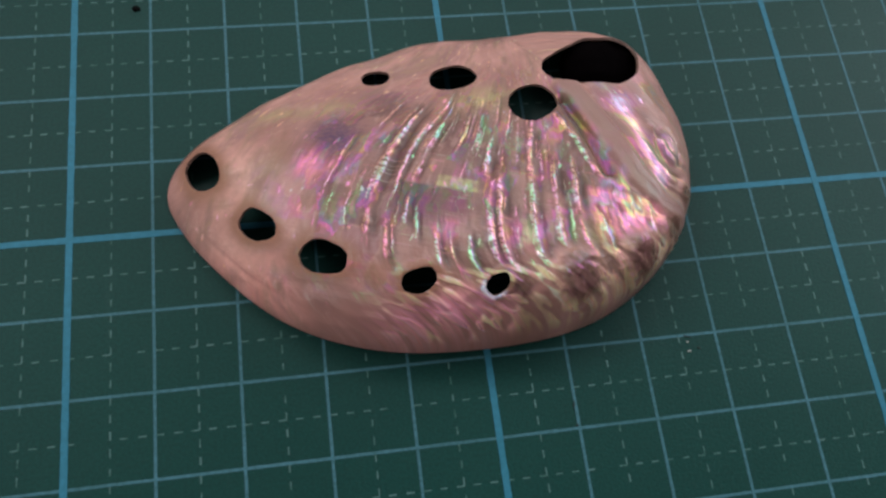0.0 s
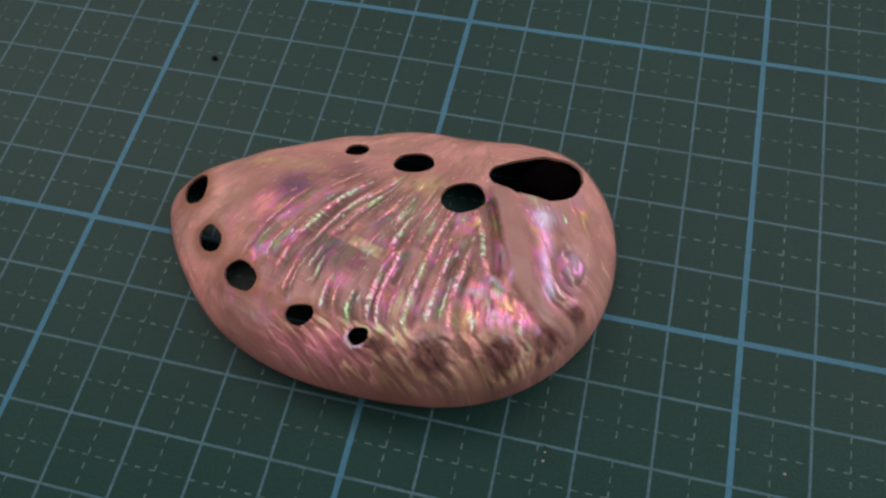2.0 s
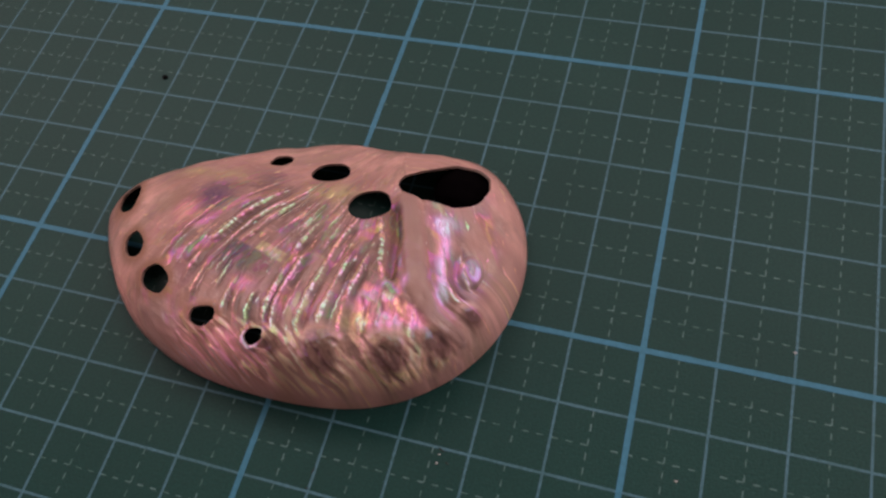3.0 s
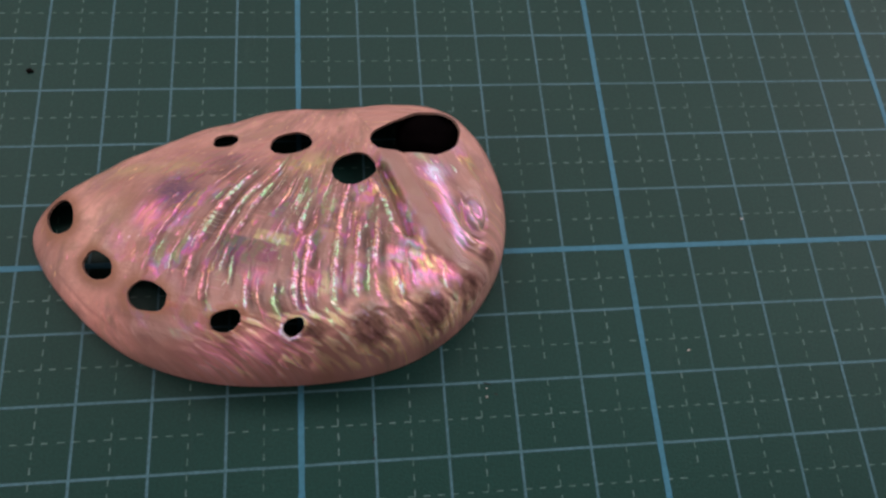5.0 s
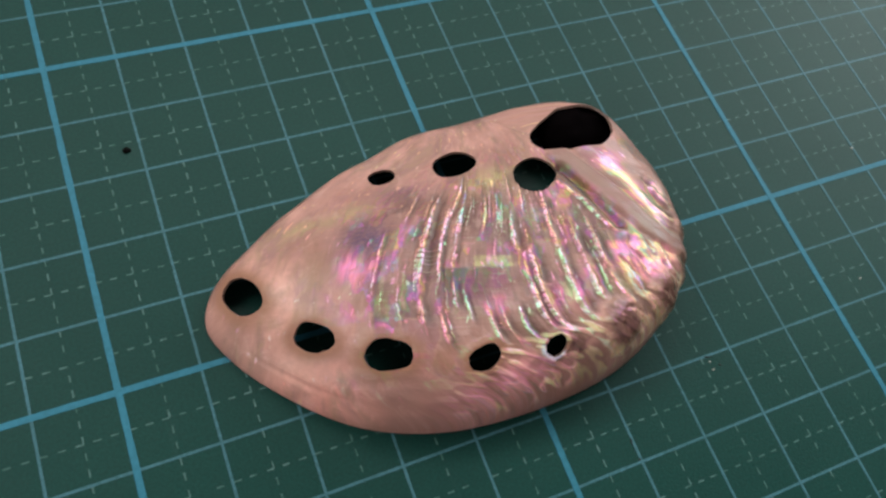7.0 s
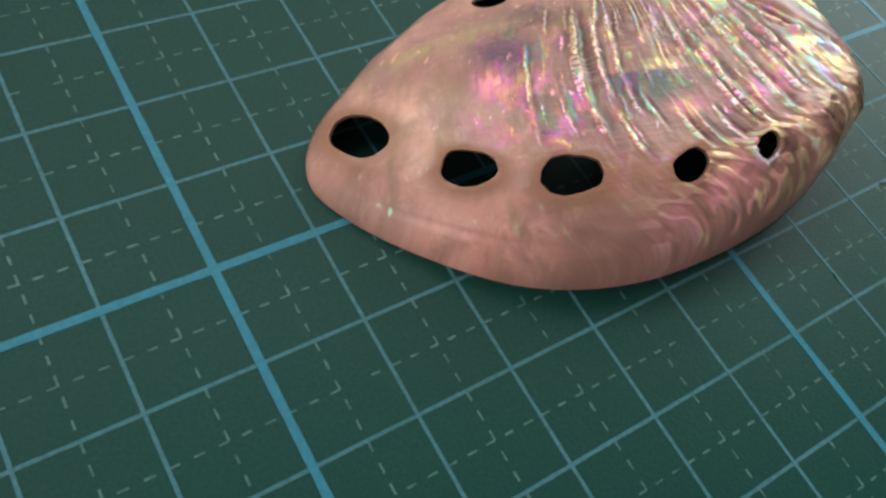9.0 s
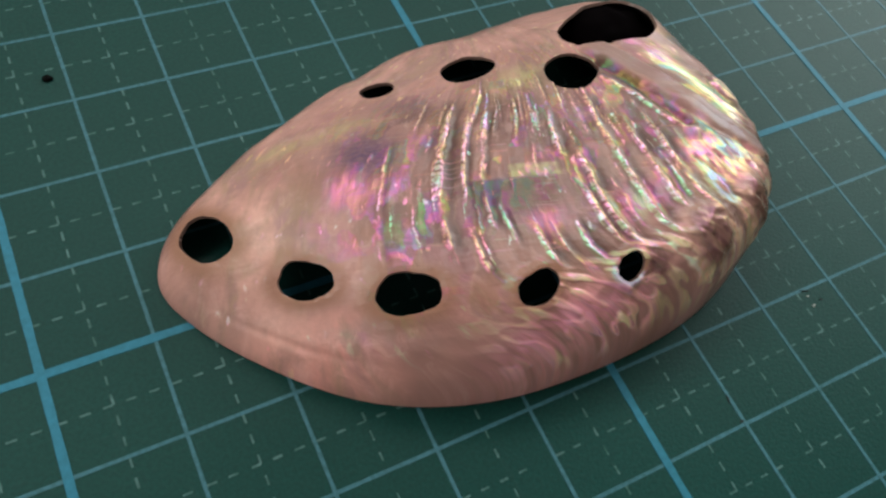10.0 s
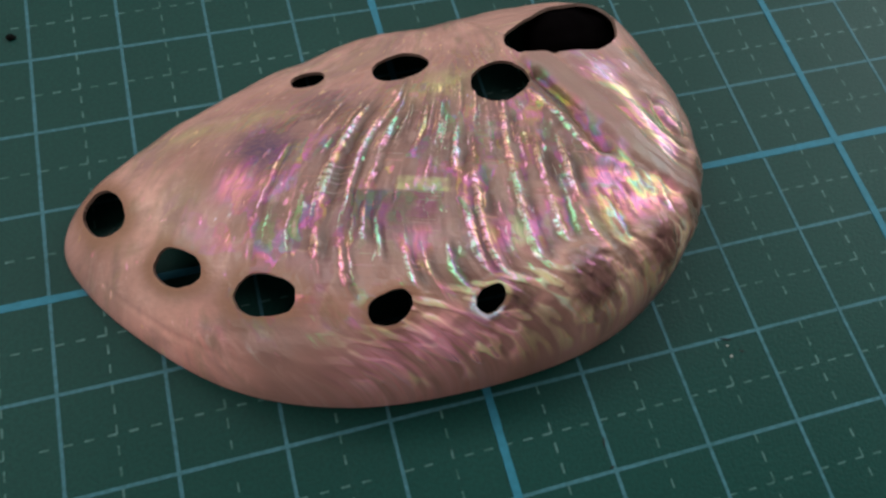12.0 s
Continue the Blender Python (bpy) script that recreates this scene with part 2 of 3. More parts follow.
    def leaned(start, colour, amount):
        c = nodes.new("ShaderNodeVectorMath")
        c.operation = "SUBTRACT"
        links.new(colour, c.inputs[0])
        c.inputs[1].default_value = (0.5, 0.5, 0.5)
        k = nodes.new("ShaderNodeVectorMath")
        k.operation = "SCALE"
        links.new(c.outputs[0], k.inputs[0])
        links.new(amount, k.inputs["Scale"])
        a = nodes.new("ShaderNodeVectorMath")
        links.new(start, a.inputs[0])
        links.new(k.outputs[0], a.inputs[1])
        return a.outputs[0]

    lean = leaned(leaned(normal_now, chunk_c, mul(streaky, 0.16)), small_c, mul(flash_area, 0.42))
    unit = nodes.new("ShaderNodeVectorMath")
    unit.operation = "NORMALIZE"
    links.new(lean, unit.inputs[0])
    relief = mul(plus(mul(line, 0.45), plus(mul(fine, 0.20), mul(tick, 0.14))), streaky)
    relief = plus(relief, plus(mul(beads, 0.14), mul(spots, 0.42)))
    bump = bumped(nodes, links, bsdf, relief, 0.5, 0.0005)
    links.new(unit.outputs[0], bump.inputs["Normal"])
    links.new(bump.outputs[0], bsdf.inputs["Coat Normal"])
    return m


M_MAT = mat_green()
M_MAJOR = print_ink("thick_line_ink", (0.034, 0.165, 0.245), 0.24)
M_MINOR = print_ink("thin_line_ink", (0.062, 0.160, 0.205), 0.45)
M_DASH = print_ink("dash_ink", (0.095, 0.175, 0.172), 0.6)
M_NACRE = nacre()
M_EDGE = plain("shell_edge", (0.13, 0.075, 0.06), 0.4, 1500)
# inside coloured near black to stand for its lack of light
M_INSIDE = plain("unlit_lining", (0.004, 0.003, 0.003), 0.7, 600)
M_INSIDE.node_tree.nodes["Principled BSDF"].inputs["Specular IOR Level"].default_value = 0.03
# near black so that the spire hole looks dark inside
M_BLACK = plain("near_black_whorl", (0.0015, 0.001, 0.0012), 0.95, 900)
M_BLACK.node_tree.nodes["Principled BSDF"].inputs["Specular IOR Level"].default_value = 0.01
M_WALL = plain("wall_paint", (0.42, 0.41, 0.40), 0.85, 12)
M_CEIL = plain("ceiling_paint", (0.40, 0.40, 0.39), 0.9, 12)
M_FLOOR = plain("floor_boards", (0.26, 0.17, 0.11), 0.5, 20)
M_WOOD = plain("table_wood", (0.33, 0.22, 0.14), 0.45, 60)
M_FRAME = plain("window_paint", (0.72, 0.72, 0.70), 0.5, 40)
M_SPECK = plain("dark_grit", (0.003, 0.003, 0.003), 0.9, 2000)
M_SPECK.node_tree.nodes["Principled BSDF"].inputs["Specular IOR Level"].default_value = 0.05
M_BIT = plain("pale_crumb", (0.300, 0.310, 0.290), 0.7, 2000)
M_CUT = plain("cut_score", (0.0018, 0.008, 0.0065), 0.8, 2000)


# ---- mesh helpers ----
def part(name, bm, mat, parent=None, label="", smooth=False):
    data = bpy.data.meshes.new(name)
    bm.to_mesh(data)
    bm.free()
    data.materials.append(mat)
    if smooth:
        data.polygons.foreach_set("use_smooth", [True] * len(data.polygons))
    ob = new(name, data)
    ob.parent = parent
    return tagged(ob, label)


def box(bm, x0, x1, y0, y1, z0, z1):
    return bmesh.ops.create_cube(bm, size=1, matrix=Matrix.Translation(((x0 + x1) / 2, (y0 + y1) / 2, (z0 + z1) / 2)) @ Matrix.Diagonal((x1 - x0, y1 - y0, z1 - z0, 1)))


def slab(name, mat, *ext, bevel=0.0, parent=None):
    bm = bmesh.new()
    box(bm, *ext)
    if bevel:
        bmesh.ops.bevel(bm, geom=list(bm.edges), offset=bevel, segments=3, affect="EDGES")
    return part(name, bm, mat, parent)


# ---- the room that closes the place ----
X0, X1, Y0, Y1, ZF, ZC = -1.6, 2.0, -1.8, 1.5, -0.75, 1.65
TOP = -0.003


def structure(ob, label):
    return tagged(ob, label, kind="structure")


structure(slab("floor", M_FLOOR, X0, X1, Y0, Y1, ZF - 0.05, ZF), "brown wooden floor of the room")
structure(slab("ceiling", M_CEIL, X0, X1, Y0, Y1, ZC, ZC + 0.05), "plain white painted ceiling")
structure(slab("wall_south", M_WALL, X0, X1, Y0 - 0.1, Y0, ZF, ZC), "plain pale painted wall")
structure(slab("wall_north", M_WALL, X0, X1, Y1, Y1 + 0.1, ZF, ZC), "plain pale painted wall")


def window_wall(name, number, x0, x1, wy0, wy1, wz0, wz1):
    """A wall across y with one window opening and its painted frame."""
    bm = bmesh.new()
    box(bm, x0, x1, Y0, wy0, ZF, ZC)
    box(bm, x0, x1, wy1, Y1, ZF, ZC)
    box(bm, x0, x1, wy0, wy1, ZF, wz0)
    box(bm, x0, x1, wy0, wy1, wz1, ZC)
    structure(part(name, bm, M_WALL), "plain pale painted wall with a window opening")
    window = structure(new("window_%d" % number), "white painted frame of an unseen window in the pale wall")
    for y0, y1, z0, z1 in ((wy0, wy1, wz0, wz0 + 0.05), (wy0, wy1, wz1 - 0.05, wz1), (wy0, wy0 + 0.05, wz0 + 0.05, wz1 - 0.05), (wy1 - 0.05, wy1, wz0 + 0.05, wz1 - 0.05)):
        slab("window_frame", M_FRAME, x0 + 0.03, x0 + 0.08, y0, y1, z0, z1, parent=window)


window_wall("wall_east", 1, X1, X1 + 0.1, 0.1, 1.4, 0.3, 1.6)
# opening added only to hold the west light
window_wall("wall_west", 2, X0 - 0.1, X0, -1.55, -0.25, 0.1, 1.4)

table = tagged(new("table"), "plain brown wooden table under the cutting mat", "table", kind="structure")
slab("tabletop", M_WOOD, -0.55, 0.75, -0.40, 0.45, TOP - 0.03, TOP, bevel=0.003, parent=table)
for lx in (-0.5, 0.65):
    for ly in (-0.35, 0.35):
        slab("leg", M_WOOD, lx, lx + 0.05, ly, ly + 0.05, ZF, TOP - 0.03, parent=table)


# ---- cutting mat ----
MX0, MX1, MY0, MY1 = -0.15, 0.30, -0.12, 0.18
cutting_mat = tagged(new("cutting_mat"), "dark green vinyl cutting mat with blue centimetre grid lines", "cutting mat")
slab("board", M_MAT, MX0, MX1, MY0, MY1, TOP, 0.0, bevel=0.0006, parent=cutting_mat)


def strip(name, length, width, top, mat):
    """A printed line of its own ink thickness, lying along x from its middle."""
    bm = bmesh.new()
    n = max(2, int(length / 0.0008))
    rows = []
    for i in range(n + 1):
        x = -length / 2 + length * i / n
        w = width / 2 * (1 + 0.10 * noise.noise(Vector((x * 700, width * 9e3, 0))) + 0.16 * noise.noise(Vector((x * 2600, width * 7e3, 2))))
        o = 0.00003 * noise.noise(Vector((x * 130, width * 5e3, 4)))
        rows.append([bm.verts.new((x, o + s * w, z)) for s, z in ((-1, 0.000005), (-1, top), (1, top), (1, 0.000005))])
    for a, b in zip(rows, rows[1:]):
        for k in range(3):
            bm.faces.new((a[k], b[k], b[k + 1], a[k + 1]))
    bmesh.ops.recalc_face_normals(bm, faces=bm.faces)
    data = bpy.data.meshes.new(name)
    bm.to_mesh(data)
    bm.free()
    data.materials.append(mat)
    return data


W, H = 0.43, 0.28
LX, LY = (MX0 + 0.01 + MX1 - 0.01) / 2, (MY0 + 0.01 + MY1 - 0.01) / 2
thin_h, thin_v = strip("thin_line", W, 0.00036, 0.00003, M_MINOR), strip("thin_line", H, 0.00036, 0.00004, M_MINOR)
thick_h, thick_v = strip("thick_line", W, 0.00082, 0.00005, M_MAJOR), strip("thick_line", H, 0.00082, 0.00006, M_MAJOR)
for i in range(-14, 30):
    ob = new("thick_line" if i % 5 == 0 else "thin_line", thick_v if i % 5 == 0 else thin_v)
    ob.matrix_world = pose(i * 0.01, LY, 0, 0, 0, 90)
    ob.parent = cutting_mat
for j in range(-11, 18):
    ob = new("thick_line" if j % 5 == 0 else "thin_line", thick_h if j % 5 == 0 else thin_h)
    ob.matrix_world = pose(LX, j * 0.01, 0)
    ob.parent = cutting_mat

# dashed half-centimetre lines: dashes every 2 mm, meeting in small corners
verts, faces = [], []


def dash(x0, x1, y0, y1, z):
    k = len(verts)
    verts.extend(((x0, y0, z), (x1, y0, z), (x1, y1, z), (x0, y1, z)))
    faces.append((k, k + 1, k + 2, k + 3))


rng = random.Random(5)
for j in range(-11, 17):
    y = j * 0.01 + 0.005
    for k in range(-70, 145):
        if rng.random() < 0.03:
            continue
        x, w = k * 0.002 + 0.0001 + rng.uniform(-1, 1) * 4e-5, 0.00010 + rng.uniform(-1, 1) * 2e-5
        dash(x, x + 0.0009 + rng.uniform(-1, 1) * 8e-5, y - w, y + w, 0.000012)
for i in range(-14, 29):
    x = i * 0.01 + 0.005
    for k in range(-55, 85):
        if rng.random() < 0.03:
            continue
        y, w = k * 0.002 - 0.001 + rng.uniform(-1, 1) * 4e-5, 0.00010 + rng.uniform(-1, 1) * 2e-5
        dash(x - w, x + w, y, y + 0.00095 + rng.uniform(-1, 1) * 8e-5, 0.000018)
data = bpy.data.meshes.new("dashed_grid")
data.from_pydata(verts, [], faces)
data.materials.append(M_DASH)
dashed = new("dashed_grid", data)
dashed.parent = cutting_mat
tagged(dashed, "pale dashed half-centimetre lines", kind="stuff")


# ---- abalone shell: form in millimetres round its middle ----
CX, CY = 47.0, 3.0
RIM = (27.432, 1.665, 0.286, 6.066, 1.093, -0.916, 0.689, 0.696, 0.032, -0.759, 0.447, 0.103, -0.337, -0.189, 0.091, 0.135, -0.232, 0.02, 0.124, -0.021, -0.041)
# pores: x, y, half length, half width, turn, collar height
PORES = (
    (17.05, 5.9, 2.95, 2.05, 113, 0.10),
    (23.6, -2.95, 2.50, 1.68, 138, 0.16),
    (31.0, -8.45, 2.85, 1.85, 154, 0.18),
    (41.45, -12.85, 2.00, 1.32, 8, 0.30),
    (50.1, -14.2, 1.40, 0.92, 20, 0.5),
    (39.6, 17.3, 1.85, 1.65, 2, 0.0),
    (49.4, 15.4, 3.05, 2.35, 8, 0.0),
    (58.4, 9.3, 3.15, 2.75, 30, 0.0),
    (67.8, 16.0, 6.85, 4.5, 14, 0.0),
)
# closed pores: x, y, radius, height
WARTS = ((52.9, -14.5, 1.7, 0.5), (59.4, -14.0, 3.1, 1.7), (67.8, -11.6, 2.8, 1.5), (73.0, -8.4, 2.3, 1.1), (76.6, -3.4, 1.6, 0.6))


def rim_radius(a):
    r = np.full_like(a, RIM[0])
    for k in range(1, 11):
        r = r + RIM[2 * k - 1] * np.cos(k * a) + RIM[2 * k] * np.sin(k * a)
    return r - 1.6 * np.exp((np.cos(a - 2.79) - 1) / 0.0153) + 0.35 * np.exp((np.cos(a - 3.10) - 1) / 0.004)


def dome(x, y):
    dx, dy = x - CX, y - CY
    a = np.arctan2(dy, dx)
    f = np.minimum(np.hypot(dx, dy) / rim_radius(a), 1.0)
    p = 4.188 + 0.534 * np.cos(a) - 2.578 * np.sin(a)
    crown = 11.143 + 0.0723 * dx - 0.1424 * dy - 0.001004 * dx * dx - 0.00057 * dy * dy - 0.001626 * dx * dy
    spire = 5.292 * np.exp(-((dx - 26.08) ** 2 + (dy - 18.08) ** 2) / 7.634 ** 2)
    return crown * np.clip(1 - f ** p, 0, 1) ** (0.55 - 0.12 * np.exp((np.cos(a - 2.75) - 1) / 0.03) + 0.12 * np.exp((np.cos(a - 3.25) - 1) / 0.02)) + spire * np.clip(1 - f ** 8, 0, 1) ** 0.5


def pore_reach(k, x, y):
    """1 on the edge of pore k, less inside; the outline is a little uneven, the broken spire a drop."""
    px, py, la, lb, turn, _ = PORES[k]
    c, s = math.cos(radians(turn)), math.sin(radians(turn))
    u, v = ((x - px) * c + (y - py) * s) / la, (-(x - px) * s + (y - py) * c) / lb
    a = np.arctan2(v, u)
    if k == 8:
        v = v * (1.0 + 0.42 * np.clip(-u, -0.2, 1))
    r = (np.abs(u) ** 2.25 + np.abs(v) ** 2.25) ** (1 / 2.25)
    ragged = 0.032 if 0 < k < 5 else 0.018 if k < 8 else 0.026
    return r * (1 + ragged * np.sin(3 * a + k) + ragged * 0.7 * np.sin(5 * a + 2.1 * k) + ragged * 0.3 * np.sin(11 * a + k))


def growth(x, y):
    """The coordinate across the growth lines."""
    s = np.maximum(y + 12.0, 0)
    k = 0.020 * np.clip((64 - x) / 16, 0.08, 1)
    d = -13.0 - y
    low = 0.5 * (d + np.sqrt(d * d + 5.0)) - 0.08
    return x - k * s * s - 1.25 * low


def path_distance(x, y, pts):
    best, side = np.full_like(x, 1e9), np.zeros_like(x)
    for (ax, ay), (bx, by) in zip(pts, pts[1:]):
        t = np.clip(((x - ax) * (bx - ax) + (y - ay) * (by - ay)) / ((bx - ax) ** 2 + (by - ay) ** 2), 0, 1)
        d = np.hypot(x - ax - t * (bx - ax), y - ay - t * (by - ay))
        turn = np.sign((bx - ax) * (y - ay) - (by - ay) * (x - ax))
        side = np.where(d < best, turn, side)
        best = np.minimum(best, d)
    return best, side


NA, NR = 780, 250
ang = np.arange(NA) * 2 * math.pi / NA
frac = 1 - (1 - np.linspace(0, 1, NR + 1)[1:]) ** 1.7
rr = rim_radius(ang)
vx = np.concatenate([[CX], (CX + np.outer(frac, rr * np.cos(ang))).ravel()])
vy = np.concatenate([[CY], (CY + np.outer(frac, rr * np.sin(ang))).ravel()])
quads = []
for i in range(NA):
    j = (i + 1) % NA
    quads.append((0, 1 + i, 1 + j, 1 + j))
    for r in range(NR - 1):
        a, b = 1 + r * NA, 1 + (r + 1) * NA
        quads.append((a + i, b + i, b + j, a + j))
quads = np.array(quads)
reach = np.stack([pore_reach(k, vx, vy) for k in range(len(PORES))])
inside = (reach < 1).any(0)
quads = quads[~inside[quads].all(1)]
touched = np.zeros(len(vx), bool)
touched[quads.ravel()] = True
for k, (px, py, *_rest) in enumerate(PORES):
    for step in range(6):
        r = pore_reach(k, vx, vy)
        sel = touched & (reach[k] < 1)
        vx[sel], vy[sel] = px + (vx[sel] - px) / r[sel], py + (vy[sel] - py) / r[sel]
keep = np.flatnonzero(touched)
index = np.full(len(vx), -1)
index[keep] = np.arange(len(keep))
vx, vy, quads = vx[keep], vy[keep], index[quads]
reach = np.stack([pore_reach(k, vx, vy) for k in range(len(PORES))])

# relief on the dome
BAND = ((63.4, 12.0), (65.9, 6.2), (67.5, 2.4), (69.4, -2.2), (72.2, -5.6), (75.6, -6.5))
GROOVE = ((62.4, 9.2), (63.9, 4.8), (65.0, 0.6), (65.5, -2.0))
BEADED = ((60.9, 7.0), (62.4, 3.4), (63.3, 0.2), (64.4, -2.6))
gu = growth(vx, vy)
edge = np.hypot(vx - CX, vy - CY) / rim_radius(np.arctan2(vy - CY, vx - CX))
streaky = np.clip((vx - 23) / 9, 0, 1) * np.where(vy < -5, np.clip((0.985 - edge) / 0.10, 0, 1), np.clip((0.95 - edge) / 0.12, 0, 1)) * np.clip((19 - vy) / 9, 0.15, 1)
streaky *= 1 - 0.3 * np.clip((-12.5 - vy) / 3, 0, 1) - 0.45 * np.clip((-10 - vy) / 5, 0, 1) * np.clip((44 - vx) / 12, 0, 1)
streaky *= 1 - 0.85 * np.clip((-13.4 - vy + 0.28 * np.maximum(vx - 60, 0)) / 1.5, 0, 1)
band_d, band_side = path_distance(vx, vy, BAND)
gu = np.where((band_side > 0) & (vx > 58), 66.0 + band_d, gu)
gw = vy + 0.34 * (vx - 45.0)
smooth_band = np.exp(-(band_d / np.interp(vx, (64, 68, 75), (1.35, 1.6, 0.9))) ** 6)
groove_d, _side = path_distance(vx, vy, GROOVE)
streaky *= 1 - 0.85 * smooth_band


for wx, wy, wr, wh in WARTS[1:]:
    streaky *= 1 - 0.85 * np.clip((1.3 - np.hypot(vx - wx, vy - wy) / wr) / 0.4, 0, 1)


def ripple(x, y, fx, fy, seed):
    return np.array([noise.noise(Vector((p * fx, q * fy, seed))) for p, q in zip(x, y)])


lift = 0.05 * ripple(vx, vy, 0.45, 0.45, 7.0) + 0.12 * ripple(gu, vy, 0.22, 0.04, 5.0) + 0.035 * streaky * ripple(gu, vy, 1.7, 0.9, 2.2)
low_side = np.clip((-11.5 - vy + 0.30 * np.maximum(vx - 58, 0)) / 3, 0, 1)
lift += 0.30 * np.clip((edge - 0.99) / -0.06, 0, 1) * low_side * np.clip((vx - 36) / 12, 0, 1) * ripple(vx + 0.8 * vy, vy - 0.5 * vx, 0.42, 0.20, 4.4)
lift += 0.20 * (1 - streaky) * ripple(vx, vy, 0.24, 0.30, 8.8) + 0.05 * (1 - streaky) * ripple(gu, vy, 0.9, 0.35, 14.4)
flank = np.clip((-5.5 - vy - 0.30 * (vx - 24)) / 6, 0, 1) * np.clip((56 - vx) / 8, 0, 1)
flank = np.maximum(flank, np.clip((-13.2 - vy) / 2, 0, 1) * np.clip((56 - vx) / 8, 0, 1))
slant, across = 0.88 * vx - 0.47 * vy, 0.47 * vx + 0.88 * vy
# mask of the painted glints, short slanted strokes on the lower flank
glint_fleck = np.clip((ripple(slant, across, 0.30, 1.55, 17.0) + 0.35 * ripple(slant, across, 0.7, 1.9, 19.0) - 0.06 + 0.12 * np.clip((vx - 47) / 5, 0, 1) + 0.10 * np.clip((vx - 58) / 5, 0, 1)) / 0.16, 0, 1)
glint_fleck *= np.clip((-12.2 - vy + 0.25 * np.maximum(vx - 58, 0)) / 1.5, 0, 1) * np.clip((vx - 34) / 8, 0, 1) * np.clip((0.99 - edge) / 0.03, 0, 1) * np.clip(0.8 + 1.2 * ripple(vx, vy, 0.16, 0.2, 27.0), 0, 1)
lift += 0.16 * glint_fleck
bands = ripple(slant, across, 0.09, 0.42, 61.0) + 0.5 * ripple(slant, across, 0.25, 1.1, 63.0)
flame = np.clip(0.5 + 1.0 * bands, 0, 1)
skirt = 0.95 * np.clip((-9.0 - vy - 0.30 * (vx - 30)) / 3.5, 0, 1) * np.clip((vx - 22) / 8, 0, 1) * np.clip((60 - vx) / 6, 0, 1)
skirt = np.maximum(skirt, 0.95 * np.clip((-13.6 - vy) / 2, 0, 1) * np.clip((vx - 30) / 8, 0, 1) * np.clip((62 - vx) / 6, 0, 1))
lift += 0.14 * skirt * bands
# growth ribs: where each one crosses, its width, its lower and upper end along the spiral, its strength
RIBS = ((28.7, 0.24, -10, 4, 0.7), (35.1, 0.46, -9.5, 10, 1.0), (37.5, 0.28, -13, 8, 0.9), (39.6, 0.32, -7.5, 8, 0.9), (41.0, 0.20, -9.5, -5, 1.0),
        (43.3, 0.34, -12, -7.5, 1.0), (45.2, 0.26, -11.6, -8.5, 0.9), (47.2, 0.26, -11.5, -7.5, 0.9), (48.7, 0.50, 1.2, 7, 1.0), (49.6, 0.34, -10, -1.5, 0.9),
        (50.9, 0.40, -11, 1.2, 1.0), (54.7, 0.46, -9.5, 9, 1.0), (57.9, 0.50, -8, 7.5, 1.0), (60.6, 0.40, -7, 8.5, 1.0), (63.2, 0.26, -5, -1, 0.9),
        (65.4, 0.22, -4, -0.5, 0.8), (69.6, 0.36, -3, 14, 0.8), (72.4, 0.30, 2, 14, 0.7), (75.0, 0.34, 2, 14, 0.6))
ribs = [(u, w, a, b, k, 1.0) for u, w, a, b, k in RIBS]
rib_rng = random.Random(11)
for k in range(46):
    u, a = rib_rng.uniform(30, 64), rib_rng.uniform(-12, 6)
    ribs.append((u, rib_rng.uniform(0.12, 0.18), a, a + rib_rng.uniform(2.5, 7), rib_rng.uniform(0.35, 0.85), 0.6))
for k in range(34):
    u, a = rib_rng.uniform(33, 58), rib_rng.uniform(1, 8)
    ribs.append((u, rib_rng.uniform(0.13, 0.24), a, a + rib_rng.uniform(3, 8), rib_rng.uniform(0.4, 0.8), 0.8))
wave = gu + 0.50 * ripple(gu, gw, 0.17, 0.09, 1.5) + 0.20 * ripple(gu, gw, 0.5, 0.4, 6.5) + 0.16 * ripple(gu, gw, 0.4, 1.3, 72.0)
rib, tone, gap_shade, strip = np.zeros_like(vx), np.full_like(vx, 0.5), np.zeros_like(vx), np.zeros_like(vx)
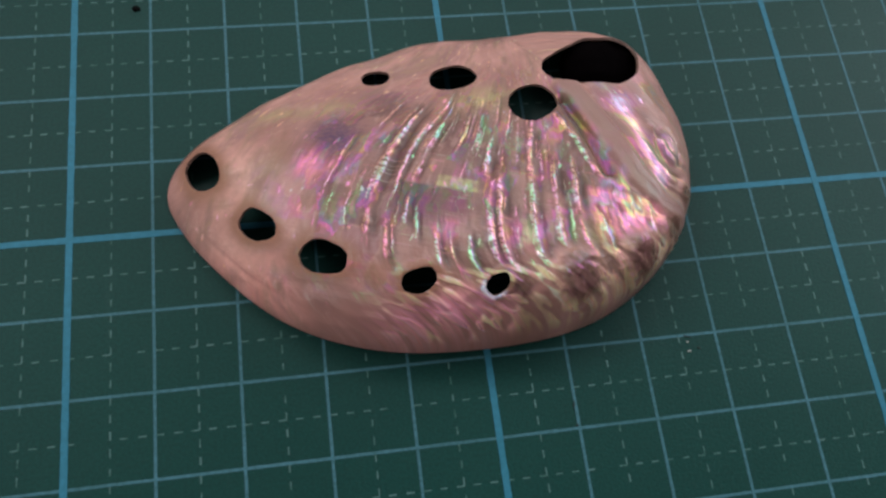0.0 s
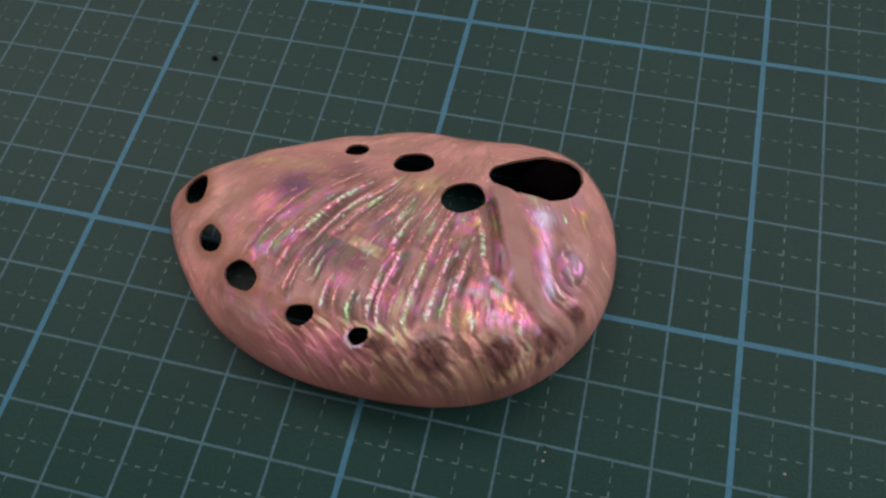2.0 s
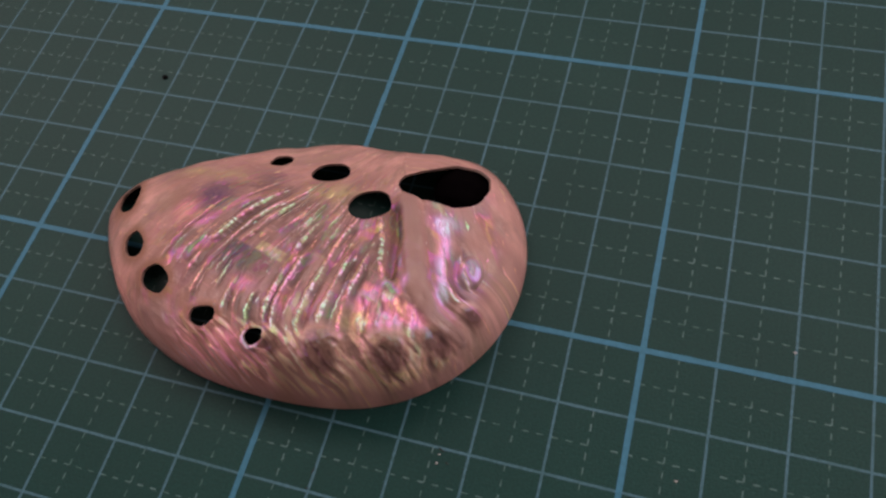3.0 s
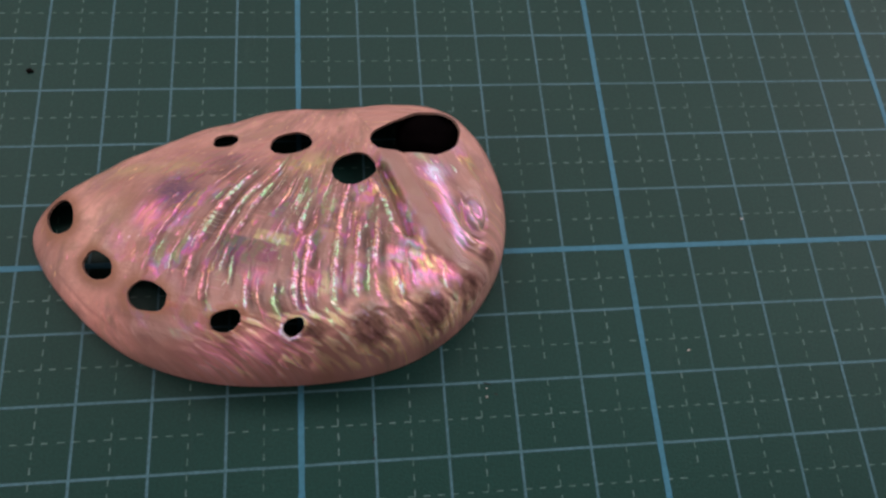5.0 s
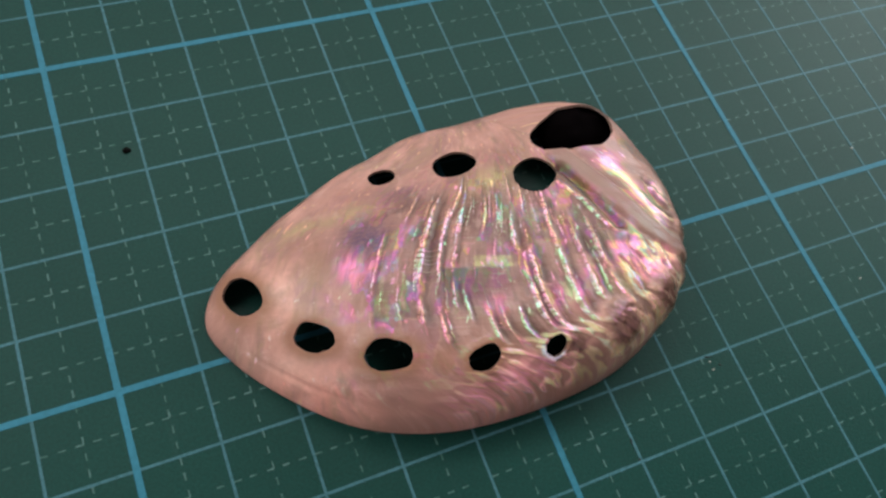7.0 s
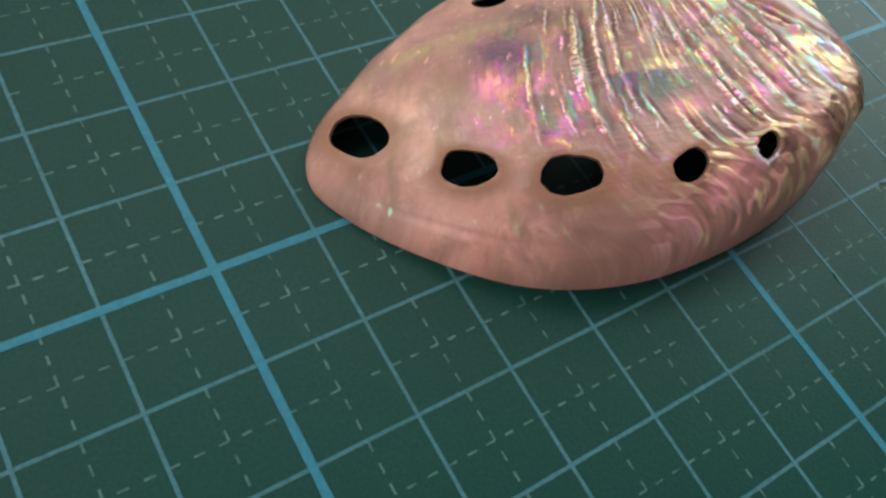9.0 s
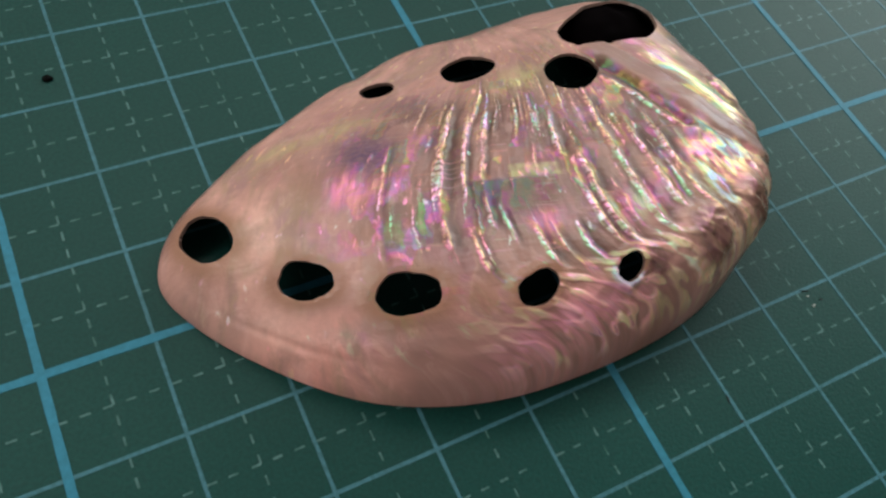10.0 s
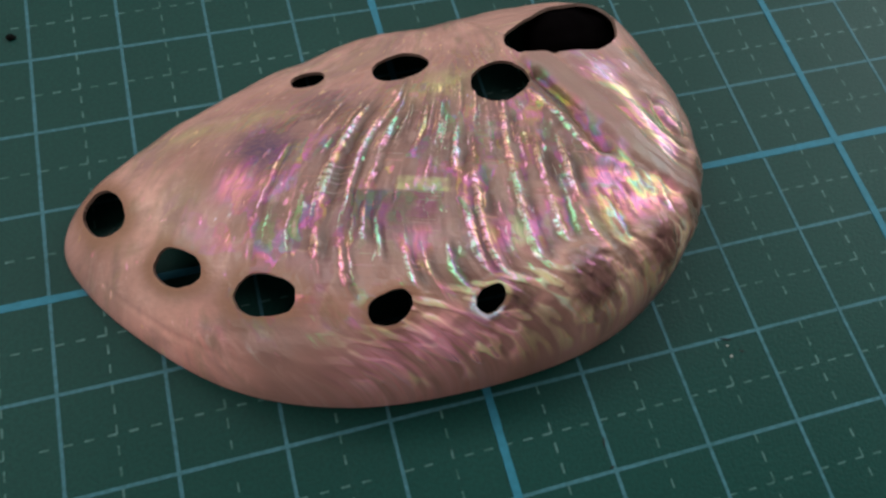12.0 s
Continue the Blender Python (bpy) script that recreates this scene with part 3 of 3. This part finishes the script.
for k, (centre, width, low, high, power, dark) in enumerate(ribs):
    vs = np.linspace(-25, 32, 115)
    ends = np.clip((vs - low) / 1.6 + 0.5, 0, 1) * np.clip((high - vs) / 1.6 + 0.5, 0, 1)
    along = np.interp(gw, vs, [power * e0 * min(1.0, max(0.0, 0.78 + 0.9 * noise.noise(Vector((k * 3.7, v * 0.22, 9.0))) + 0.4 * noise.noise(Vector((k * 2.3, v * 0.8, 3.0))))) for v, e0 in zip(vs, ends)])
    shift = np.interp(gw, vs, [0.5 + 0.75 * noise.noise(Vector((k * 5.1, v * 0.10, 21.0))) + 0.25 * noise.noise(Vector((k * 1.7, 0.4, 31.0))) for v in vs])
    t = wave - centre
    ridge = along * np.exp(-(t / (width * np.where(t < 0, 1.05, 0.70))) ** 2)
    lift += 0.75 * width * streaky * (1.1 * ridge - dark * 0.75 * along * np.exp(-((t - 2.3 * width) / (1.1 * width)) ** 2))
    # mask of the shade painted in the trough beside this rib
    gap_shade = np.maximum(gap_shade, dark * along * np.exp(-((t - 2.3 * width) / (1.0 * width)) ** 2))
    # painted shade that fades out from the rib on one side
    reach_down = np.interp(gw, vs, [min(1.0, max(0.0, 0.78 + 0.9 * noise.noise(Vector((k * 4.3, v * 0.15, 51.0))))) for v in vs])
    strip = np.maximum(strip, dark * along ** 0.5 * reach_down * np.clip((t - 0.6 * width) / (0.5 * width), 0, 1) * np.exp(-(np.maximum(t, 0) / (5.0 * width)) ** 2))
    tone = np.where(ridge > rib, shift, tone)
    rib = np.maximum(rib, ridge)
beaded_d, _side = path_distance(vx, vy, BEADED)
string = np.exp(-(beaded_d / 0.40) ** 2) * np.clip(0.75 + 0.8 * ripple(vx, vy, 0.9, 0.9, 40.0), 0, 1)
lift += 0.35 * string
rib = np.maximum(rib * (1 - np.exp(-(groove_d / 1.1) ** 4)), string)
rib *= streaky
strip *= streaky
gap_shade *= streaky * np.clip(1 - 1.2 * rib, 0, 1)
lift -= 0.65 * np.exp(-(groove_d / 0.75) ** 2) + 0.18 * np.exp(-((band_d - 1.9) / 0.4) ** 2)
lift += 0.32 * smooth_band
lift += 0.60 * np.exp(-(((vx - 65.2) / 0.8) ** 2 + ((vy + 3.3) / 1.1) ** 2))
oval = np.hypot((vx - 75.3) / 1.5, (vy - 2.3) / 2.5)
lift += 0.40 * np.exp(-oval ** 4) - 0.25 * np.exp(-((oval - 1.15) / 0.2) ** 2)
stain, wart = np.zeros_like(vx), np.zeros_like(vx)
# dark mauve plate in the middle, sharply ended along the spiral
plum = np.clip((-1.5 - gw) / 0.35, 0, 1) * np.clip((gw + 7.6) / 2.0, 0, 1) * np.clip((gu - 37.6) / 0.6, 0, 1) * np.clip((47.6 - gu) / 1.2, 0, 1)
plum = np.maximum(plum, 0.55 * np.clip((5.5 - gw) / 1.5, 0, 1) * np.clip((gw - 1.2) / 1.5, 0, 1) * np.clip((gu - 43.2) / 1.0, 0, 1) * np.clip((48.0 - gu) / 0.8, 0, 1))
plum = np.maximum(plum, 0.55 * np.clip((gu - 61.6) / 0.6, 0, 1) * np.clip((64.0 - gu) / 0.5, 0, 1) * np.clip((gw - 0.5) / 1.0, 0, 1) * np.clip((9.0 - gw) / 2.0, 0, 1)) * streaky


def patch(x, y, rx, ry):
    return np.exp(-(((vx - x) / rx) ** 2 + ((vy - y) / ry) ** 2))


# tint patches with iridescent flash held in the colour
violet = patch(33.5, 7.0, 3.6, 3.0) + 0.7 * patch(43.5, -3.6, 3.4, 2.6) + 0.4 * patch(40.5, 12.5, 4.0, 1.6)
slit = np.clip(1.0 - 1.6 * np.abs(np.sin(1.15 * (vx + 0.45 * vy) + 0.6 * ripple(vx, vy, 0.5, 0.5, 44.0))), 0, 1) * np.clip(0.4 + 2 * ripple(vx, vy, 0.35, 0.5, 46.0), 0, 1)
blaze = np.clip((-4.2 - vy - 0.25 * (vx - 66)) / 0.8, 0, 1) * np.clip((vy + 11.4 - 0.36 * np.maximum(vx - 63.5, 0)) / 1.5, 0, 1) * np.clip((gu - 61.8) / 1.0, 0, 1) * np.clip((72.5 - vx) / 1.5, 0, 1) * (1 - smooth_band)
# slits in the rose blaze are darkened with it
gap_shade = np.maximum(gap_shade, slit * blaze)
lift -= 0.22 * slit * blaze
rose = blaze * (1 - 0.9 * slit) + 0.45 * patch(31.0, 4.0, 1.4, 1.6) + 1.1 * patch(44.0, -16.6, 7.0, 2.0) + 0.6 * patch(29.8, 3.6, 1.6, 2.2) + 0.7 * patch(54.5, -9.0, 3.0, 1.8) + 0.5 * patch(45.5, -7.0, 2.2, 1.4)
for k, (*_place, collar) in enumerate(PORES):
    r = reach[k]
    lift += collar * np.exp(-((r - 1.15) / 0.5) ** 2)
    if k < 5:
        stain = np.maximum(stain, np.exp(-(np.maximum(r - 1.10, 0) / 0.52) ** 2))
row_d, _side = path_distance(vx, vy, ((30.0, -9.0), (41.0, -13.4), (50.0, -15.2), (60.0, -15.2), (68.0, -12.4), (74.0, -8.4)))
mottle = np.array([noise.noise(Vector((x * 0.42, y * 0.5, 12.0))) + 0.5 * noise.noise(Vector((x * 1.2, y * 1.2, 15.0))) for x, y in zip(vx, vy)])
dusk = np.clip((vx - 44) / 10, 0, 1) * np.clip((-12.5 - vy + 0.28 * np.maximum(vx - 60, 0)) / 3, 0, 1)
stain = np.maximum(stain, np.clip(0.45 + 2.0 * mottle, 0, 1) * 0.75 * np.exp(-(row_d / 2.2) ** 2) * np.clip((vx - 28) / 10, 0, 1) * np.clip((60 - vx) / 12, 0.2, 1))
stain = np.maximum(stain, dusk * np.clip(0.20 + 0.8 * mottle, 0, 0.45))
stain = np.maximum(stain, 0.45 * patch(28.5, 5.5, 3.6, 2.4) * np.clip(0.8 + mottle, 0, 1.2) + 0.36 * patch(31.0, -1.5, 3.2, 1.5) + 0.30 * patch(25.5, 9.5, 3.5, 2.0) * np.clip(0.6 + mottle, 0, 1.2))
lime = 0.9 * np.clip((gw + 1.7) / 0.3, 0, 1) * np.clip((0.3 - gw) / 0.4, 0, 1) * np.clip((gu - 42.2) / 0.5, 0, 1) * np.clip((48.2 - gu) / 0.7, 0, 1) + 0.5 * patch(26.5, 12.2, 3.0, 1.2) + 0.7 * patch(52.5, 10.5, 3.2, 2.0) + 0.4 * patch(33.0, 12.0, 3.5, 1.4) + 0.5 * patch(62.5, -9.5, 2.5, 1.5)
# pearl mask: painted glint beside the band, plus oval, teardrop and pore lip
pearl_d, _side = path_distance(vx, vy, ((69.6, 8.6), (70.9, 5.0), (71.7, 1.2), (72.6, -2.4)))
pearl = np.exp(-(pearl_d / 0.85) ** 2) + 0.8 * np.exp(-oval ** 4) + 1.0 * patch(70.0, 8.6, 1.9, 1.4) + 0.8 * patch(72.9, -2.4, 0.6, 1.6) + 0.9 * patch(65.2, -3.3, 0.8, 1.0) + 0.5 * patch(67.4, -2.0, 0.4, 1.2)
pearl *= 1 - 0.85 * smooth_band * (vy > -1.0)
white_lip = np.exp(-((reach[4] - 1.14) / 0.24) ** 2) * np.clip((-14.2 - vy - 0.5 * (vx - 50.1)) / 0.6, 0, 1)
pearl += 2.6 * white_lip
stain *= 1 - white_lip
for wx, wy, wr, wh in WARTS:
    turn_c, turn_s = math.cos(0.018 * (wx - 50)), math.sin(0.018 * (wx - 50))
    d = np.hypot(((vx - wx) * turn_c + (vy - wy) * turn_s) / 1.25, ((vy - wy) * turn_c - (vx - wx) * turn_s) / 0.9) / wr
    rough = np.array([noise.noise(Vector((x * 0.9, y * 0.9, 3.0))) + 0.6 * noise.noise(Vector((x * 2.1, y * 2.1, 8.0))) for x, y in zip(vx, vy)])
    lift += wh * np.exp(-(d * 1.15) ** 2) * (1 + 0.22 * rough) - wh * np.exp(-(d / 0.36) ** 2) * (0.38 + 0.35 * rough)
    wart = np.maximum(wart, np.clip((0.92 - d) / 0.55, 0, 1) * np.clip(0.95 + 0.45 * rough, 0, 1))
    stain *= 1 - 0.8 * np.exp(-((d - 1.3) / 0.25) ** 2)
glint_fleck *= 1 - np.clip(1.6 * wart, 0, 1)
# the groove takes the same dark brown as the closed pores
wart = np.maximum(wart, 0.85 * np.exp(-(groove_d / 0.95) ** 4))
lift -= 1.15 * np.exp(-(((vx - 69.0) / 6.5) ** 2 + ((vy - 21.2) / 2.8) ** 2)) * np.clip((1.0 - edge) / 0.10, 0, 1)
lip = np.arctan2(vy - CY, vx - CX)
lift -= 0.10 * np.exp(-((edge - 0.945) / 0.010) ** 2) * np.exp((np.cos(lip + 2.75) - 1) / 0.03)
lift *= np.clip((1.0 - edge) / 0.04, 0, 1)

vz = dome(vx, vy)
e = 0.05
nx, ny = (dome(vx - e, vy) - dome(vx + e, vy)) / (2 * e), (dome(vx, vy - e) - dome(vx, vy + e)) / (2 * e)
steep = np.maximum(1, np.hypot(nx, ny) / 6)
nx, ny = nx / steep, ny / steep
ln = np.sqrt(nx * nx + ny * ny + 1)
normal = np.stack([nx / ln, ny / ln, 1 / ln], 1)
outer = np.stack([vx, vy, vz + 0.06], 1) + normal * lift[:, None]
WALL = 0.85
thick = WALL * np.clip((1.0 - edge) / 0.05, 0.25, 1) * np.clip((reach.min(0) - 1) / 0.5, 0.42, 1)
inner = outer - normal * thick[:, None]
inner[:, 2] = np.maximum(inner[:, 2], 0.05)

edges = {}
for q in quads.tolist():
    q = [v for i, v in enumerate(q) if v != q[i - 1]]
    for a, b in zip(q, q[1:] + q[:1]):
        edges[(a, b)] = True
border = [(a, b) for a, b in edges if (b, a) not in edges]
n = len(vx)
bverts = sorted({v for e2 in border for v in e2})
bi = {v: i for i, v in enumerate(bverts)}
m = len(bverts)
points = np.concatenate([outer, inner, outer[bverts], inner[bverts]]) / 1000
polys, slots = [], []
for q in quads.tolist():
    q = [v for i, v in enumerate(q) if v != q[i - 1]]
    if len(q) < 3:
        continue
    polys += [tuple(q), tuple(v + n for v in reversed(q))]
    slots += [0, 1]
for a, b in border:
    polys.append((2 * n + bi[b], 2 * n + bi[a], 2 * n + m + bi[a], 2 * n + m + bi[b]))
    slots.append(2)
shell = tagged(new("abalone_shell"), "polished iridescent pink abalone shell lying on the cutting mat", "seashell")
data = bpy.data.meshes.new("shell_body")
data.from_pydata(points.tolist(), [], polys)
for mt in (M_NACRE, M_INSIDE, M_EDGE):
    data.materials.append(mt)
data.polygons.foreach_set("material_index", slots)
data.polygons.foreach_set("use_smooth", [True] * len(polys))
for name, values in (("stain", stain), ("streaky", streaky), ("wart", wart), ("band", smooth_band), ("rib", rib), ("violet", violet), ("rose", rose), ("pearl", pearl), ("tone", tone), ("lime", lime), ("flank", flank), ("glint_fleck", glint_fleck), ("gap_shade", gap_shade), ("plum", plum), ("strip", strip), ("skirt", skirt), ("flame", flame)):
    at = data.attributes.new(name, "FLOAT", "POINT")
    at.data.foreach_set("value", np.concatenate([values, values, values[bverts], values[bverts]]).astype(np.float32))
uv = data.uv_layers.new(name="growth")
loops = np.zeros(len(data.loops), np.int32)
data.loops.foreach_get("vertex_index", loops)
flat = np.stack([np.concatenate([gu, gu, gu[bverts], gu[bverts]]), np.concatenate([gw, gw, gw[bverts], gw[bverts]])], 1)
uv.data.foreach_set("uv", flat[loops].astype(np.float32).ravel())
body_ob = new("shell_body", data)
body_ob.parent = shell

# inner whorl under the broken spire, added near black to darken the hole
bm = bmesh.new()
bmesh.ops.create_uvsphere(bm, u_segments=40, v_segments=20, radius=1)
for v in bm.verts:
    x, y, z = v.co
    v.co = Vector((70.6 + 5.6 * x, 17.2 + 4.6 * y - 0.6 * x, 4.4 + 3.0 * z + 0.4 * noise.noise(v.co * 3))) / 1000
part("inner_whorl", bm, M_BLACK, shell, "near-black inner whorl added under the spire hole", smooth=True)


# ---- specks on the mat ----
def crumb(name, x, y, size, mat, label, seed, tall=0.6):
    bm = bmesh.new()
    bmesh.ops.create_icosphere(bm, subdivisions=2, radius=1)
    for v in bm.verts:
        v.co *= 1 + 0.45 * noise.noise(v.co * 1.7 + Vector((seed, 0, 0)))
        v.co = Vector((v.co.x * size, v.co.y * size * 0.8, max(v.co.z, -0.5) * size * tall))
    low = min(v.co.z for v in bm.verts)
    for v in bm.verts:
        v.co += Vector((x, y, 0.00002 - low))
    return tagged(part(name, bm, mat), label, "speck")


crumb("dark_speck", 0.0081, 0.0336, 0.00055, M_SPECK, "small black grit speck on the green mat", 1, 0.5)
for k, (x, y, s) in enumerate(((0.1198, 0.0041, 0.00022), (0.1068, -0.0169, 0.00020), (0.0760, -0.0221, 0.00019))):
    crumb("pale_speck", x, y, s, M_BIT, "tiny pale crumb lying on the green mat", 4 + k)


def nick(x0, y0, x1, y1, width):
    """A knife nick: a dark slit with pointed ends and a low raised lip."""
    a, b = Vector((x0, y0, 0)), Vector((x1, y1, 0))
    side = Vector((y0 - y1, x1 - x0, 0)).normalized() * width
    bm = bmesh.new()
    rows = []
    for k in range(7):
        t = k / 6
        w = math.sin(math.pi * min(max(t, 0.04), 0.96)) * (1 + 0.25 * noise.noise(Vector((x0 * 4000, t * 5, 1))))
        c = a.lerp(b, t)
        rows.append([bm.verts.new(c + side * w * q + Vector((0, 0, z))) for q, z in ((-1, 0.00004), (-0.7, 0.00009), (0.0, 0.00007), (0.7, 0.00009), (1, 0.00004))])
    for p, q in zip(rows, rows[1:]):
        for k in range(4):
            bm.faces.new((p[k], q[k], q[k + 1], p[k + 1]))
    bmesh.ops.recalc_face_normals(bm, faces=bm.faces)
    return tagged(part("cut_mark", bm, M_CUT), "short dark knife nick in the mat surface", "mark", group="knife nicks in the mat")


for ends in ((0.07560, -0.02000, 0.07670, -0.02043), (0.07705, -0.02170, 0.07765, -0.02192), (0.05990, -0.02665, 0.05966, -0.02765), (0.05948, -0.02966, 0.06002, -0.02958)):
    nick(*ends, 0.00013)
crumb("pale_speck", 0.07607, -0.02092, 0.00013, M_BIT, "tiny pale crumb lying on the green mat", 9)
